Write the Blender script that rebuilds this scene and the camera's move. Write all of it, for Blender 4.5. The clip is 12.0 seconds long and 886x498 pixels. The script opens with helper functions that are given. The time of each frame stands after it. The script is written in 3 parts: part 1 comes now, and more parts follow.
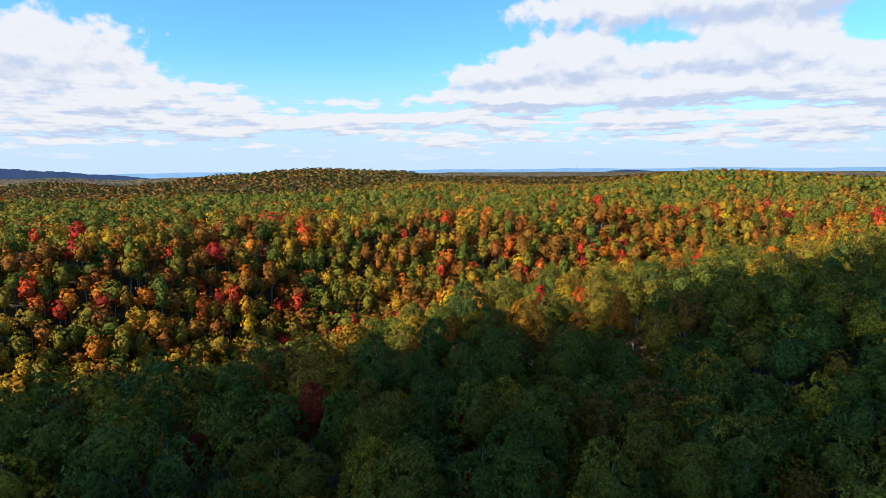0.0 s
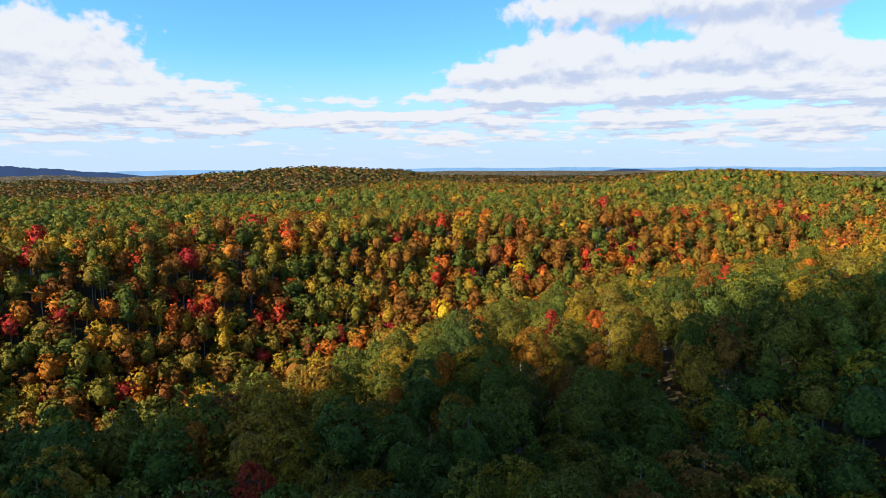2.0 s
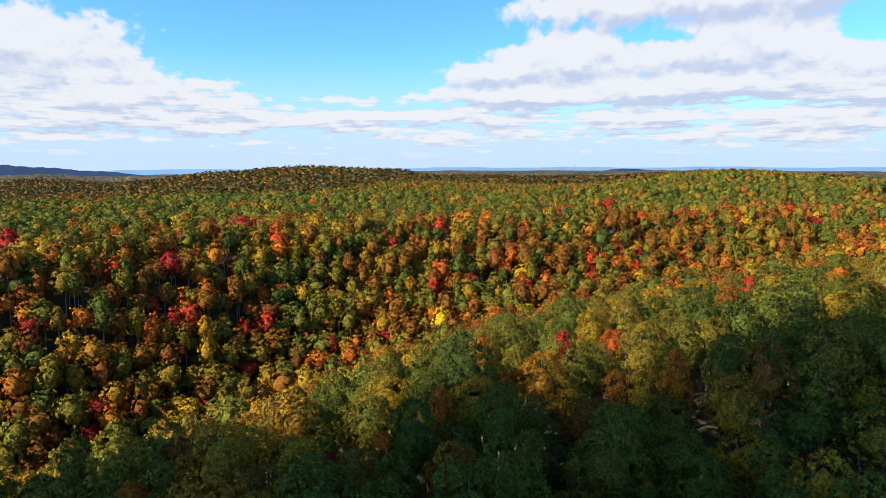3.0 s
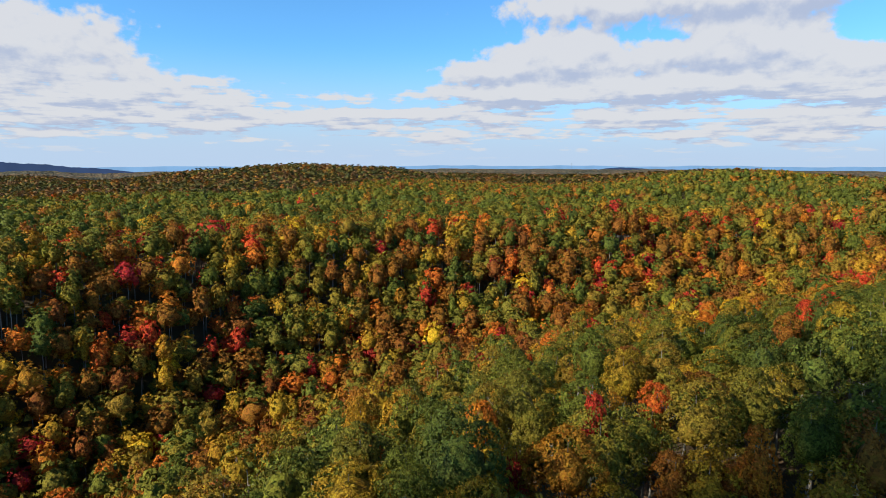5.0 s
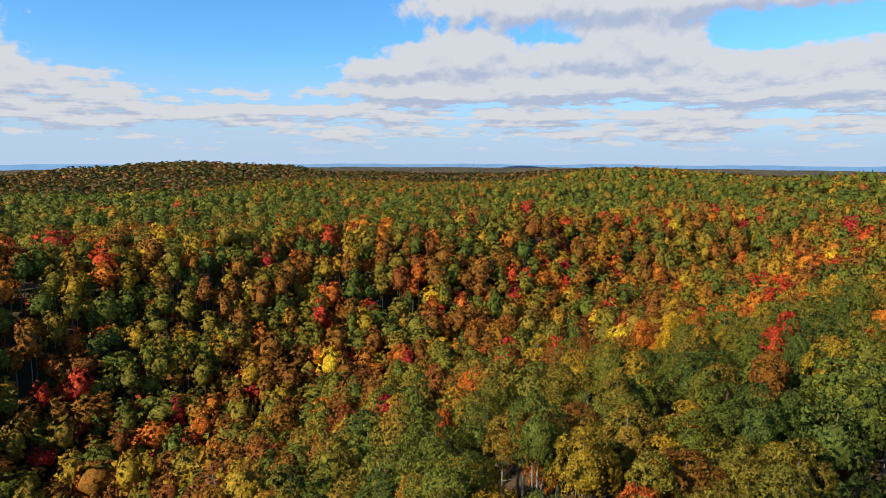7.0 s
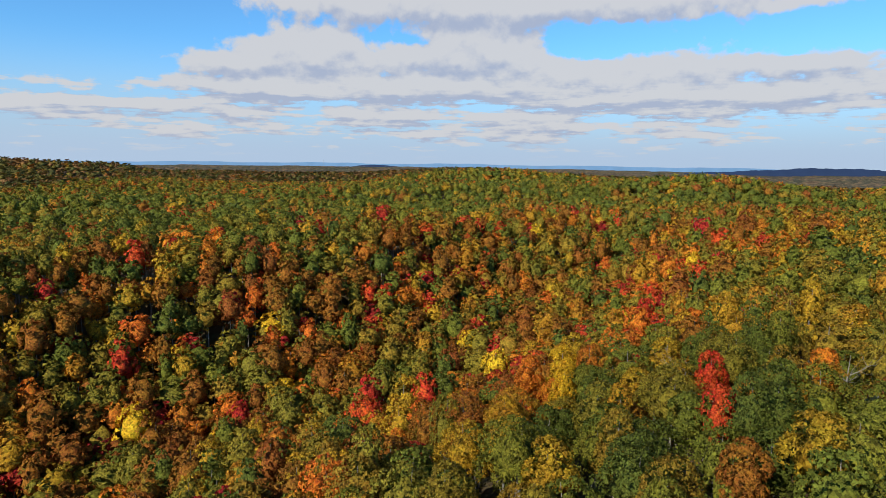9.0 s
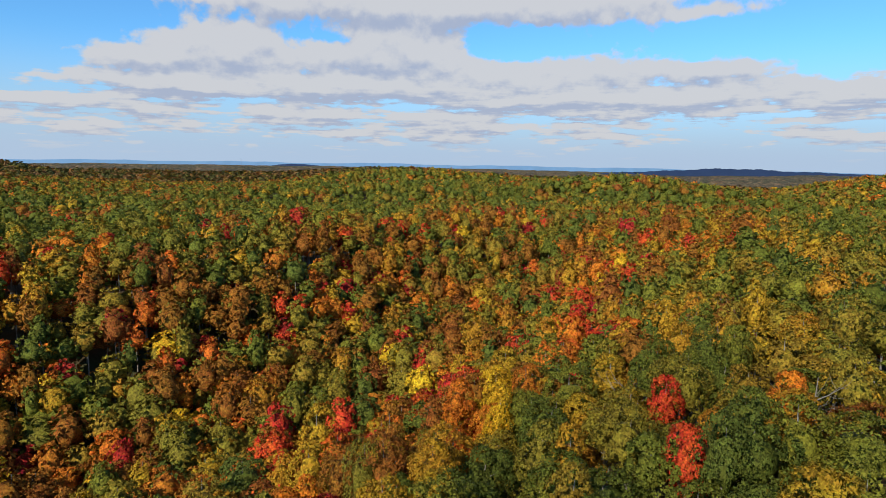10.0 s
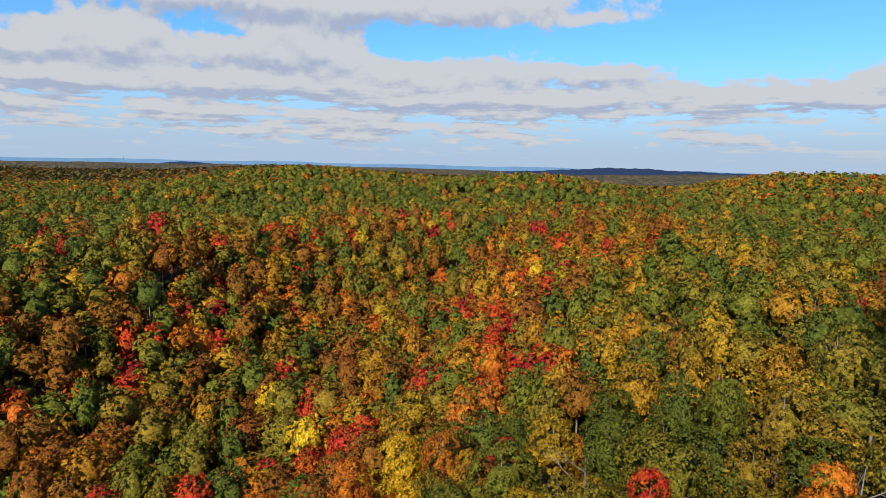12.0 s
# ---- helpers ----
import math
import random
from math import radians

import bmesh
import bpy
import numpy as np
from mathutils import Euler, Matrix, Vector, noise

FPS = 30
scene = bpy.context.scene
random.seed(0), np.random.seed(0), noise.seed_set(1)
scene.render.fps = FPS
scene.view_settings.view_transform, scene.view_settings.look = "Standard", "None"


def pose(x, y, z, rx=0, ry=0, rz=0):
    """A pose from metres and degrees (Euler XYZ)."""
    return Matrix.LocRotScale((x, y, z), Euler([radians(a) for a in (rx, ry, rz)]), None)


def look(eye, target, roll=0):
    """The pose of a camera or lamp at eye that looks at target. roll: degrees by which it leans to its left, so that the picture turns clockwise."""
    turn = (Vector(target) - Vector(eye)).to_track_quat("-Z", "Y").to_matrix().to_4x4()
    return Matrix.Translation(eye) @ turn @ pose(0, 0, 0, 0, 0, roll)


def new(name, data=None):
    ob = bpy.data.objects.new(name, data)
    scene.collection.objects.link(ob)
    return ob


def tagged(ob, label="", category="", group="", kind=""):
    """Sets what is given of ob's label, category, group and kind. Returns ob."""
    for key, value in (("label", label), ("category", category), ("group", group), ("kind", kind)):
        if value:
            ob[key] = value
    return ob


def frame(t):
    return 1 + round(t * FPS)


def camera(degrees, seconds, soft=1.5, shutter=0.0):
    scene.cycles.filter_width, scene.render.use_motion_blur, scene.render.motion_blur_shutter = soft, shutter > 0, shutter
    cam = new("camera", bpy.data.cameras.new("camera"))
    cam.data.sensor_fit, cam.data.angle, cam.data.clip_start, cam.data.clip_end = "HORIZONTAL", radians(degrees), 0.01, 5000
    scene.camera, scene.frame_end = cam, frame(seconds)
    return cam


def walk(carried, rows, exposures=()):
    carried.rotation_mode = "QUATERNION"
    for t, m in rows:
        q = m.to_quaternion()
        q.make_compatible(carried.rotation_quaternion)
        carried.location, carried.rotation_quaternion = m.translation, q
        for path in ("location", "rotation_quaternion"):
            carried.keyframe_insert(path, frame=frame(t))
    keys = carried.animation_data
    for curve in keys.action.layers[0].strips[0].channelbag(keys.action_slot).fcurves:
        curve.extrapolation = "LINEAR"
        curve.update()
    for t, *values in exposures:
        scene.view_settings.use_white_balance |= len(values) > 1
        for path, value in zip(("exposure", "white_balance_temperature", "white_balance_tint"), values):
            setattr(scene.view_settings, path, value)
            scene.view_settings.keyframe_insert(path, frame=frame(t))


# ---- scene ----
cam = camera(70.80, 12.0, soft=0.8)
PATH = [
    (0.0, look((0.00, 0.00, 100.00), (0.1, 992.4, -22.7), -0.29)),
    (0.5, look((0.32, 4.60, 100.01), (1.3, 997.0, -23.2), -0.26)),
    (1.0, look((0.81, 10.61, 100.17), (2.2, 1002.9, -23.7), -0.22)),
    (1.5, look((1.05, 17.45, 100.43), (3.5, 1009.7, -24.2), -0.15)),
    (2.0, look((1.22, 25.27, 100.73), (5.1, 1017.4, -24.5), -0.09)),
    (2.5, look((1.49, 33.18, 100.84), (6.2, 1025.3, -24.6), -0.10)),
    (3.0, look((1.67, 41.29, 101.01), (7.7, 1033.3, -25.0), 0.01)),
    (3.5, look((1.80, 49.01, 101.20), (10.5, 1040.9, -25.9), 0.08)),
    (4.0, look((1.97, 56.50, 101.39), (13.6, 1048.2, -26.8), 0.14)),
    (4.5, look((2.26, 63.94, 101.54), (16.0, 1055.5, -27.5), 0.18)),
    (5.0, look((2.79, 71.48, 101.59), (15.9, 1063.0, -27.5), 0.24)),
    (5.5, look((3.08, 79.25, 101.60), (18.9, 1070.7, -27.7), 0.26)),
    (6.0, look((3.49, 87.70, 101.62), (53.9, 1078.0, -27.7), 0.30)),
    (6.5, look((4.61, 96.50, 101.71), (109.3, 1082.5, -28.1), 0.32)),
    (7.0, look((6.20, 106.14, 101.96), (171.3, 1083.6, -29.3), 0.27)),
    (7.5, look((7.90, 116.04, 102.26), (230.7, 1082.0, -29.0), 0.27)),
    (8.0, look((10.00, 125.90, 102.57), (290.0, 1076.9, -28.3), 0.34)),
    (8.5, look((12.66, 135.38, 102.80), (345.3, 1069.3, -28.6), 0.53)),
    (9.0, look((16.14, 144.20, 102.93), (405.3, 1056.0, -28.4), 0.64)),
    (9.5, look((20.17, 152.34, 102.92), (463.3, 1039.2, -28.0), 0.73)),
    (10.0, look((24.84, 160.47, 102.74), (522.1, 1018.2, -27.8), 0.81)),
    (10.5, look((29.59, 167.95, 102.51), (575.9, 995.3, -27.9), 0.89)),
    (11.0, look((34.96, 175.48, 102.40), (623.8, 973.2, -27.8), 0.97)),
    (11.5, look((40.21, 182.46, 102.36), (658.0, 958.0, -27.7), 1.04)),
    (12.0, look((45.65, 189.58, 102.36), (669.7, 960.0, -27.9), 1.01)),
]
EXPOSURES = [(0.0, 0.56), (3.2, 0.54), (4.8, 0.28), (6.7, 0.22), (8.3, 0.09), (12.0, 0.05)]
walk(cam, PATH, EXPOSURES)

# ---- daylight ----
SUN_AZIMUTH, SUN_HEIGHT = 243.0, 35.0
sun_way = Vector((math.sin(radians(SUN_AZIMUTH)) * math.cos(radians(SUN_HEIGHT)),
                  math.cos(radians(SUN_AZIMUTH)) * math.cos(radians(SUN_HEIGHT)), math.sin(radians(SUN_HEIGHT))))
sun = new("sun", bpy.data.lights.new("sun", "SUN"))
sun.data.energy, sun.data.angle, sun.data.color = 5.0, radians(0.6), (1.0, 0.91, 0.76)
sun.matrix_basis = look(sun_way * 1000, (0, 0, 0))


class Nodes:
    """Short hand for building node trees."""

    def __init__(self, tree):
        self.tree = tree
        tree.nodes.clear()

    def add(self, kind, links=(), **values):
        node = self.tree.nodes.new(kind)
        for key, value in values.items():
            setattr(node, key, value)
        for key, value in dict(links).items():
            if isinstance(value, bpy.types.NodeSocket):
                self.tree.links.new(value, node.inputs[key])
            else:
                node.inputs[key].default_value = value
        return node

    def math(self, operation, a, b=0.0, c=0.0):
        return self.add("ShaderNodeMath", {0: a, 1: b, 2: c}, operation=operation).outputs[0]

    def blend(self, amount, a, b, kind="MIX"):
        node = self.add("ShaderNodeMix", data_type="RGBA", blend_type=kind)
        for key, value in ((0, amount), (6, a), (7, b)):
            if isinstance(value, bpy.types.NodeSocket):
                self.tree.links.new(value, node.inputs[key])
            else:
                node.inputs[key].default_value = value
        return node.outputs[2]

    def smooth(self, value, low, high):
        return self.add("ShaderNodeMapRange", {0: value, 1: low, 2: high}, interpolation_type="SMOOTHSTEP").outputs[0]


world = bpy.data.worlds.new("sky")
scene.world = world
world.use_nodes = True
w = Nodes(world.node_tree)
sky = w.add("ShaderNodeTexSky", sky_type="NISHITA", sun_disc=False, sun_elevation=radians(SUN_HEIGHT),
            sun_rotation=radians(SUN_AZIMUTH), altitude=300, air_density=1.0, dust_density=0.6, ozone_density=2.5)
way = w.add("ShaderNodeTexCoord").outputs["Generated"]
axis = w.add("ShaderNodeSeparateXYZ", {0: way})
deg = 180 / math.pi
azimuth = w.math("MULTIPLY", w.math("ARCTAN2", axis.outputs[0], axis.outputs[1]), deg)
height = w.math("MULTIPLY", w.math("ARCSINE", axis.outputs[2]), deg)

# cloud banks: azimuth, height, half width, half height (degrees), amount
BANKS = [
    (-33, 9.4, 8.5, 2.6, 0.42), (-25, 5.8, 10, 1.5, 0.34), (-24, 3.8, 15, 0.9, 0.22), (3.5, 8.3, 4.5, 1.0, 0.30), (11, 9.6, 7.5, 1.9, 0.42),
    (26, 9.9, 6.5, 1.9, 0.42), (28, 13.9, 21, 1.7, 0.46), (38, 8.3, 9.5, 1.4, 0.38), (37, 10.9, 4.5, 0.8, -0.26), (20, 10.9, 1.6, 0.6, -0.2),
    (56, 6.2, 6.5, 1.2, 0.32), (63, 5.7, 2.4, 0.9, 0.24), (71, 6.1, 6.5, 1.4, 0.34), (26, 5.4, 40, 2.2, 0.17), (6, 3.2, 80, 1.4, 0.10),
    (-7, 12, 9, 5.0, -0.2), (66, 12.5, 11, 4, -0.15), (50, 12.6, 6, 0.6, 0.2), (22, 6.9, 12, 0.9, 0.29), (42, 5.9, 11, 0.8, 0.29), (6, 6.4, 9, 0.8, 0.29), (53, 8.3, 5, 0.8, 0.29), (30, 4.3, 16, 0.6, 0.2), (-2, 4.6, 12, 0.6, 0.2),
]


def cloud_at(height):
    """How thick the cloud is at a height over the horizon."""
    lift = w.math("MULTIPLY", w.math("LOGARITHM", w.math("MAXIMUM", w.math("ADD", height, 2.4), 0.3), math.e), 6.0)
    total = -0.07
    for scale, share, stretch, seed in ((0.45, 0.42, 0.24, 3.7), (1.5, 0.46, 0.36, 9.1), (4.2, 0.09, 0.42, 5.3)):
        place = w.add("ShaderNodeCombineXYZ", {0: w.math("MULTIPLY", azimuth, stretch), 1: lift, 2: seed})
        puff = w.add("ShaderNodeTexNoise", {"Vector": place.outputs[0], "Scale": scale, "Detail": 4.0, "Roughness": 0.52, "Distortion": 0.1})
        total = w.math("MULTIPLY_ADD", w.math("SUBTRACT", puff.outputs["Fac"], 0.5), share, total)
    # long thin layers low over the horizon
    place = w.add("ShaderNodeCombineXYZ", {0: w.math("MULTIPLY", azimuth, 0.16), 1: w.math("MULTIPLY", height, 1.3), 2: 1.3})
    layer = w.add("ShaderNodeTexNoise", {"Vector": place.outputs[0], "Scale": 1.0, "Detail": 6.0, "Roughness": 0.58})
    total = w.math("MULTIPLY_ADD", w.math("MULTIPLY", w.math("SUBTRACT", layer.outputs["Fac"], 0.5), w.smooth(height, 9.0, 4.5)), 1.25, total)
    for a0, h0, wide, tall, amount in BANKS:
        da = w.math("DIVIDE", w.math("SUBTRACT", azimuth, a0), wide)
        dh = w.math("DIVIDE", w.math("SUBTRACT", height, h0), tall)
        fall = w.math("POWER", math.e, w.math("MULTIPLY", w.math("ADD", w.math("MULTIPLY", da, da), w.math("MULTIPLY", dh, dh)), -1.0))
        total = w.math("MULTIPLY_ADD", fall, amount, total)
    return total


thick = cloud_at(height)
# the sun from above whitens the side where the cloud thins upwards
above = cloud_at(w.math("ADD", height, w.math("MULTIPLY_ADD", height, 0.06, 0.42)))
cover = w.math("MULTIPLY", w.smooth(thick, 0.01, 0.13), w.smooth(height, 0.3, 2.6))
lit = w.smooth(w.math("SUBTRACT", thick, above), -0.20, 0.08)
cloud = w.blend(lit, (3.9, 4.45, 5.8, 1), (6.1, 6.2, 6.5, 1))
blue = w.blend(1.0, sky.outputs[0], w.blend(w.smooth(height, 14.0, 50.0), (0.72, 1.36, 1.80, 1), (0.40, 0.58, 0.72, 1)), "MULTIPLY")
haze = w.blend(w.smooth(height, 11.0, 0.5), blue, (4.25, 5.5, 7.2, 1))
shade = w.add("ShaderNodeBackground", {"Color": w.blend(w.math("MULTIPLY", cover, 0.96), haze, cloud), "Strength": 0.098})
w.add("ShaderNodeOutputWorld", {0: shade.outputs[0]})

# ---- materials ----
def material(name):
    made = bpy.data.materials.new(name)
    made.use_nodes = True
    return made, Nodes(made.node_tree)


def leaf_material(name, tones, sheen=0.16, near=True, fine=3.4):
    """Foliage whose tone changes from tree to tree, from spray to spray and from leaf to leaf."""
    made, n = material(name)
    tree = n.math("FRACT", n.math("ADD", n.add("ShaderNodeObjectInfo").outputs["Random"], n.add("ShaderNodeAttribute", attribute_name="tone").outputs["Fac"]))
    ramp = n.add("ShaderNodeValToRGB", {0: tree})
    ramp.color_ramp.interpolation = "LINEAR"
    for k, tone in enumerate(tones):
        stop = ramp.color_ramp.elements[k] if k < 2 else ramp.color_ramp.elements.new(0.5)
        stop.position, stop.color = 0.999 * k / (len(tones) - 1), (*tone, 1)
    place = n.add("ShaderNodeNewGeometry")
    spray = n.add("ShaderNodeTexNoise", {"Vector": place.outputs["Position"], "Scale": 0.45, "Detail": 3.0})
    tuft = n.add("ShaderNodeTexVoronoi", {"Vector": place.outputs["Position"], "Scale": fine})
    cell = n.add("ShaderNodeSeparateColor", {0: tuft.outputs["Color"]})
    value = n.math("ADD", n.math("MULTIPLY_ADD", cell.outputs[0], 1.25, 0.36), n.math("MULTIPLY_ADD", spray.outputs["Fac"], 0.7, -0.25))
    hue = n.add("ShaderNodeHueSaturation", {"Color": ramp.outputs[0], "Value": value, "Saturation": 1.0,
                                            "Hue": n.math("MULTIPLY_ADD", n.math("SUBTRACT", spray.outputs["Fac"], 0.5), 0.045, n.math("MULTIPLY_ADD", cell.outputs[1], 0.02, 0.49))})
    grain = n.add("ShaderNodeTexNoise", {"Vector": place.outputs["Position"], "Scale": 2.4, "Detail": 3.0, "Roughness": 0.6})
    bump = n.add("ShaderNodeBump", {"Height": grain.outputs["Fac"], "Strength": 0.7, "Distance": 0.5})
    body = n.add("ShaderNodeBsdfPrincipled", {"Base Color": hue.outputs[0], "Roughness": 0.6 if near else 0.75, "Specular IOR Level": 0.12, "Normal": bump.outputs[0]})
    glow = n.add("ShaderNodeBsdfTranslucent", {"Color": hue.outputs[0]})
    both = n.add("ShaderNodeMixShader", {0: sheen, 1: body.outputs[0], 2: glow.outputs[0]})
    n.add("ShaderNodeOutputMaterial", {0: both.outputs[0]})
    return made


TONES = {
    "green": [(0.082, 0.103, 0.017), (0.115, 0.130, 0.017), (0.166, 0.158, 0.018)],
    "olive": [(0.150, 0.136, 0.018), (0.204, 0.160, 0.018), (0.252, 0.152, 0.018)],
    "gold": [(0.300, 0.194, 0.016), (0.372, 0.220, 0.016), (0.360, 0.162, 0.016)],
    "yellow": [(0.508, 0.302, 0.016), (0.576, 0.374, 0.020)],
    "orange": [(0.389, 0.134, 0.016), (0.508, 0.170, 0.016), (0.475, 0.107, 0.016)],
    "rust": [(0.204, 0.090, 0.014), (0.262, 0.108, 0.014), (0.228, 0.072, 0.015)],
    "red": [(0.421, 0.039, 0.019), (0.505, 0.070, 0.016), (0.389, 0.028, 0.023)],
    "crimson": [(0.275, 0.022, 0.016), (0.351, 0.029, 0.016)],
}
LEAVES = {c: leaf_material(c + " leaves", tones, sheen=0.30) for c, tones in TONES.items()}
BULK_LEAVES = {c: leaf_material(c + " tree tops", tones, near=False, fine=2.3) for c, tones in TONES.items()}
MIDDLE_LEAVES = {c: leaf_material("farther " + c + " tree tops", TONES[c], near=False, fine=0.8) for c in ("green", "olive", "gold", "orange", "rust")}
# muted and greyed: the haze of distance is put into these leaf colours
HAZED_TONES = {
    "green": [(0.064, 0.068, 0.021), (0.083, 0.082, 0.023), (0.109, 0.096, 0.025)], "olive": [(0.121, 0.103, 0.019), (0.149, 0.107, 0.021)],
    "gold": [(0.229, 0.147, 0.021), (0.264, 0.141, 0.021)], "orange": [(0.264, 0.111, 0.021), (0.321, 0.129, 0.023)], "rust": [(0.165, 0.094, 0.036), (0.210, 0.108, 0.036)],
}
HAZED_LEAVES = {c: leaf_material("far " + c + " leaves", tones, near=False, fine=0.4) for c, tones in HAZED_TONES.items()}

bark, n = material("grey bark")
place = n.add("ShaderNodeNewGeometry").outputs["Position"]
ridges = n.add("ShaderNodeTexNoise", {"Vector": place, "Scale": 3.0, "Detail": 6.0})
blot = n.add("ShaderNodeTexNoise", {"Vector": place, "Scale": 0.5, "Detail": 3.0})
tone = n.blend(ridges.outputs["Fac"], (0.12, 0.105, 0.09, 1), (0.44, 0.41, 0.36, 1))
tone = n.blend(n.math("MULTIPLY", blot.outputs["Fac"], 0.5), tone, (0.16, 0.14, 0.10, 1))
bump = n.add("ShaderNodeBump", {"Height": ridges.outputs["Fac"], "Strength": 0.6, "Distance": 0.1})
n.add("ShaderNodeOutputMaterial", {0: n.add("ShaderNodeBsdfPrincipled", {"Base Color": tone, "Roughness": 0.9, "Normal": bump.outputs[0]}).outputs[0]})

litter, n = material("leaf litter")
place = n.add("ShaderNodeNewGeometry").outputs["Position"]
fine = n.add("ShaderNodeTexNoise", {"Vector": place, "Scale": 1.3, "Detail": 6.0})
wide = n.add("ShaderNodeTexNoise", {"Vector": place, "Scale": 0.06, "Detail": 4.0})
tone = n.blend(fine.outputs["Fac"], (0.035, 0.024, 0.012, 1), (0.15, 0.085, 0.035, 1))
tone = n.blend(n.smooth(wide.outputs["Fac"], 0.45, 0.7), tone, (0.045, 0.055, 0.014, 1))
bump = n.add("ShaderNodeBump", {"Height": fine.outputs["Fac"], "Strength": 0.8, "Distance": 0.4})
n.add("ShaderNodeOutputMaterial", {0: n.add("ShaderNodeBsdfPrincipled", {"Base Color": tone, "Roughness": 0.95, "Normal": bump.outputs[0]}).outputs[0]})

woods, n = material("hazed distant autumn woods")
place = n.add("ShaderNodeNewGeometry").outputs["Position"]
tree = n.add("ShaderNodeAttribute", attribute_name="tone").outputs["Fac"]
zone = n.add("ShaderNodeTexNoise", {"Vector": place, "Scale": 0.006, "Detail": 4.0})
ramp = n.add("ShaderNodeValToRGB", {0: n.math("ADD", n.math("MULTIPLY", tree, 0.65), n.math("MULTIPLY_ADD", zone.outputs["Fac"], 1.0, -0.42))})
# raised blue and grey in these tones stand in for haze over the woods
ramp.color_ramp.elements[0].color, ramp.color_ramp.elements[1].color = (0.065, 0.066, 0.045, 1), (0.20, 0.115, 0.070, 1)
for at, tone in ((0.35, (0.078, 0.074, 0.048, 1)), (0.55, (0.110, 0.088, 0.055, 1)), (0.78, (0.150, 0.098, 0.060, 1))):
    ramp.color_ramp.elements.new(at).color = tone
fine = n.add("ShaderNodeTexNoise", {"Vector": place, "Scale": 0.16, "Detail": 6.0, "Roughness": 0.65})
crown = n.add("ShaderNodeTexVoronoi", {"Vector": place, "Scale": 0.085})
tuft = n.add("ShaderNodeSeparateColor", {0: crown.outputs["Color"]})
tone = n.blend(1.0, ramp.outputs[0], n.blend(n.smooth(fine.outputs["Fac"], 0.35, 0.62), (0.7, 0.7, 0.75, 1), (1.9, 1.85, 1.7, 1)), "MULTIPLY")
tone = n.blend(1.0, tone, n.blend(tuft.outputs[0], (0.5, 0.55, 0.6, 1), (1.3, 1.2, 1.1, 1)), "MULTIPLY")
bump = n.add("ShaderNodeBump", {"Height": n.math("SUBTRACT", fine.outputs["Fac"], crown.outputs["Distance"]), "Strength": 1.0, "Distance": 6.0})
n.add("ShaderNodeOutputMaterial", {0: n.add("ShaderNodeBsdfPrincipled", {"Base Color": tone, "Roughness": 0.9, "Specular IOR Level": 0.1, "Normal": bump.outputs[0]}).outputs[0]})

vapour, n = material("white cloud")
place = n.add("ShaderNodeNewGeometry").outputs["Position"]
puff = n.add("ShaderNodeTexNoise", {"Vector": place, "Scale": 0.03, "Detail": 5.0})
bump = n.add("ShaderNodeBump", {"Height": puff.outputs["Fac"], "Strength": 0.7, "Distance": 12.0})
tone = n.blend(puff.outputs["Fac"], (0.72, 0.74, 0.78, 1), (0.92, 0.92, 0.92, 1))
n.add("ShaderNodeOutputMaterial", {0: n.add("ShaderNodeBsdfDiffuse", {"Color": tone, "Normal": bump.outputs[0]}).outputs[0]})


def haze_glow_material(name, tone):
    """Hills so far off that only blue air before them shows, painted as glow."""
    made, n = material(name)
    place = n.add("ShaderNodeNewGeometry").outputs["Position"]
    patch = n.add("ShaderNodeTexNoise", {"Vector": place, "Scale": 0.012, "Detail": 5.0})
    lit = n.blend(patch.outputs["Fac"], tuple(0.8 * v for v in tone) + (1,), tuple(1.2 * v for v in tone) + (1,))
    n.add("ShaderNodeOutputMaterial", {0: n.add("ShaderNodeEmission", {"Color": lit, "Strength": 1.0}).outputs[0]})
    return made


pale_haze = haze_glow_material("pale blue haze glow", (0.19, 0.36, 0.60))
blue_haze = haze_glow_material("blue haze glow", (0.034, 0.060, 0.135))

steel, n = material("galvanised steel")
n.add("ShaderNodeOutputMaterial", {0: n.add("ShaderNodeBsdfPrincipled", {"Base Color": (0.32, 0.33, 0.35, 1), "Roughness": 0.5, "Metallic": 0.8}).outputs[0]})

# ---- the lie of the land ----
# The floor of the gully: x, y and the height of its tree tops.
GULLY = np.array([(-420, 40, 6), (-230, 130, 10), (-95, 225, 16), (-50, 278, 22), (5, 312, 33), (65, 322, 40), (118, 345, 44), (172, 385, 48), (230, 400, 60), (295, 405, 78)], float)
BANK_NEAR, BANK_FAR = 142.0, 86.0
# Hills and hollows: x, y, radius along x and y, rise.
HILLS = [(430, 900, 180, 150, 33), (560, 650, 120, 110, 20), (-300, 1600, 210, 180, 31), (-120, 1640, 100, 160, 20), (-600, 1600, 220, 200, 20), (760, 1750, 330, 250, 16), (-2300, 3300, 1500, 1300, -50), (2900, 2500, 900, 900, -45),
         (775, 548, 110, 110, 18), (860, 500, 110, 120, 9), (900, 400, 190, 140, 23), (800, 690, 120, 120, -10), (-640, 1020, 250, 280, -32), (-1900, 2700, 700, 260, 22), (-420, 950, 260, 260, -14), (-980, 1250, 380, 420, -40), (80, 1000, 260, 160, -8), (1120, 860, 230, 260, -34), (1750, 1300, 420, 380, -30), (-60, 640, 150, 110, 7), (190, 640, 110, 90, -9),
         (260, 335, 75, 75, 9), (160, 235, 55, 45, 4), (205, 440, 35, 30, 8), (115, 420, 40, 40, 8), (35, 200, 45, 40, -4), (0, 70, 150, 90, -8), (50, 105, 30, 30, -6)]
TREE = 21.0


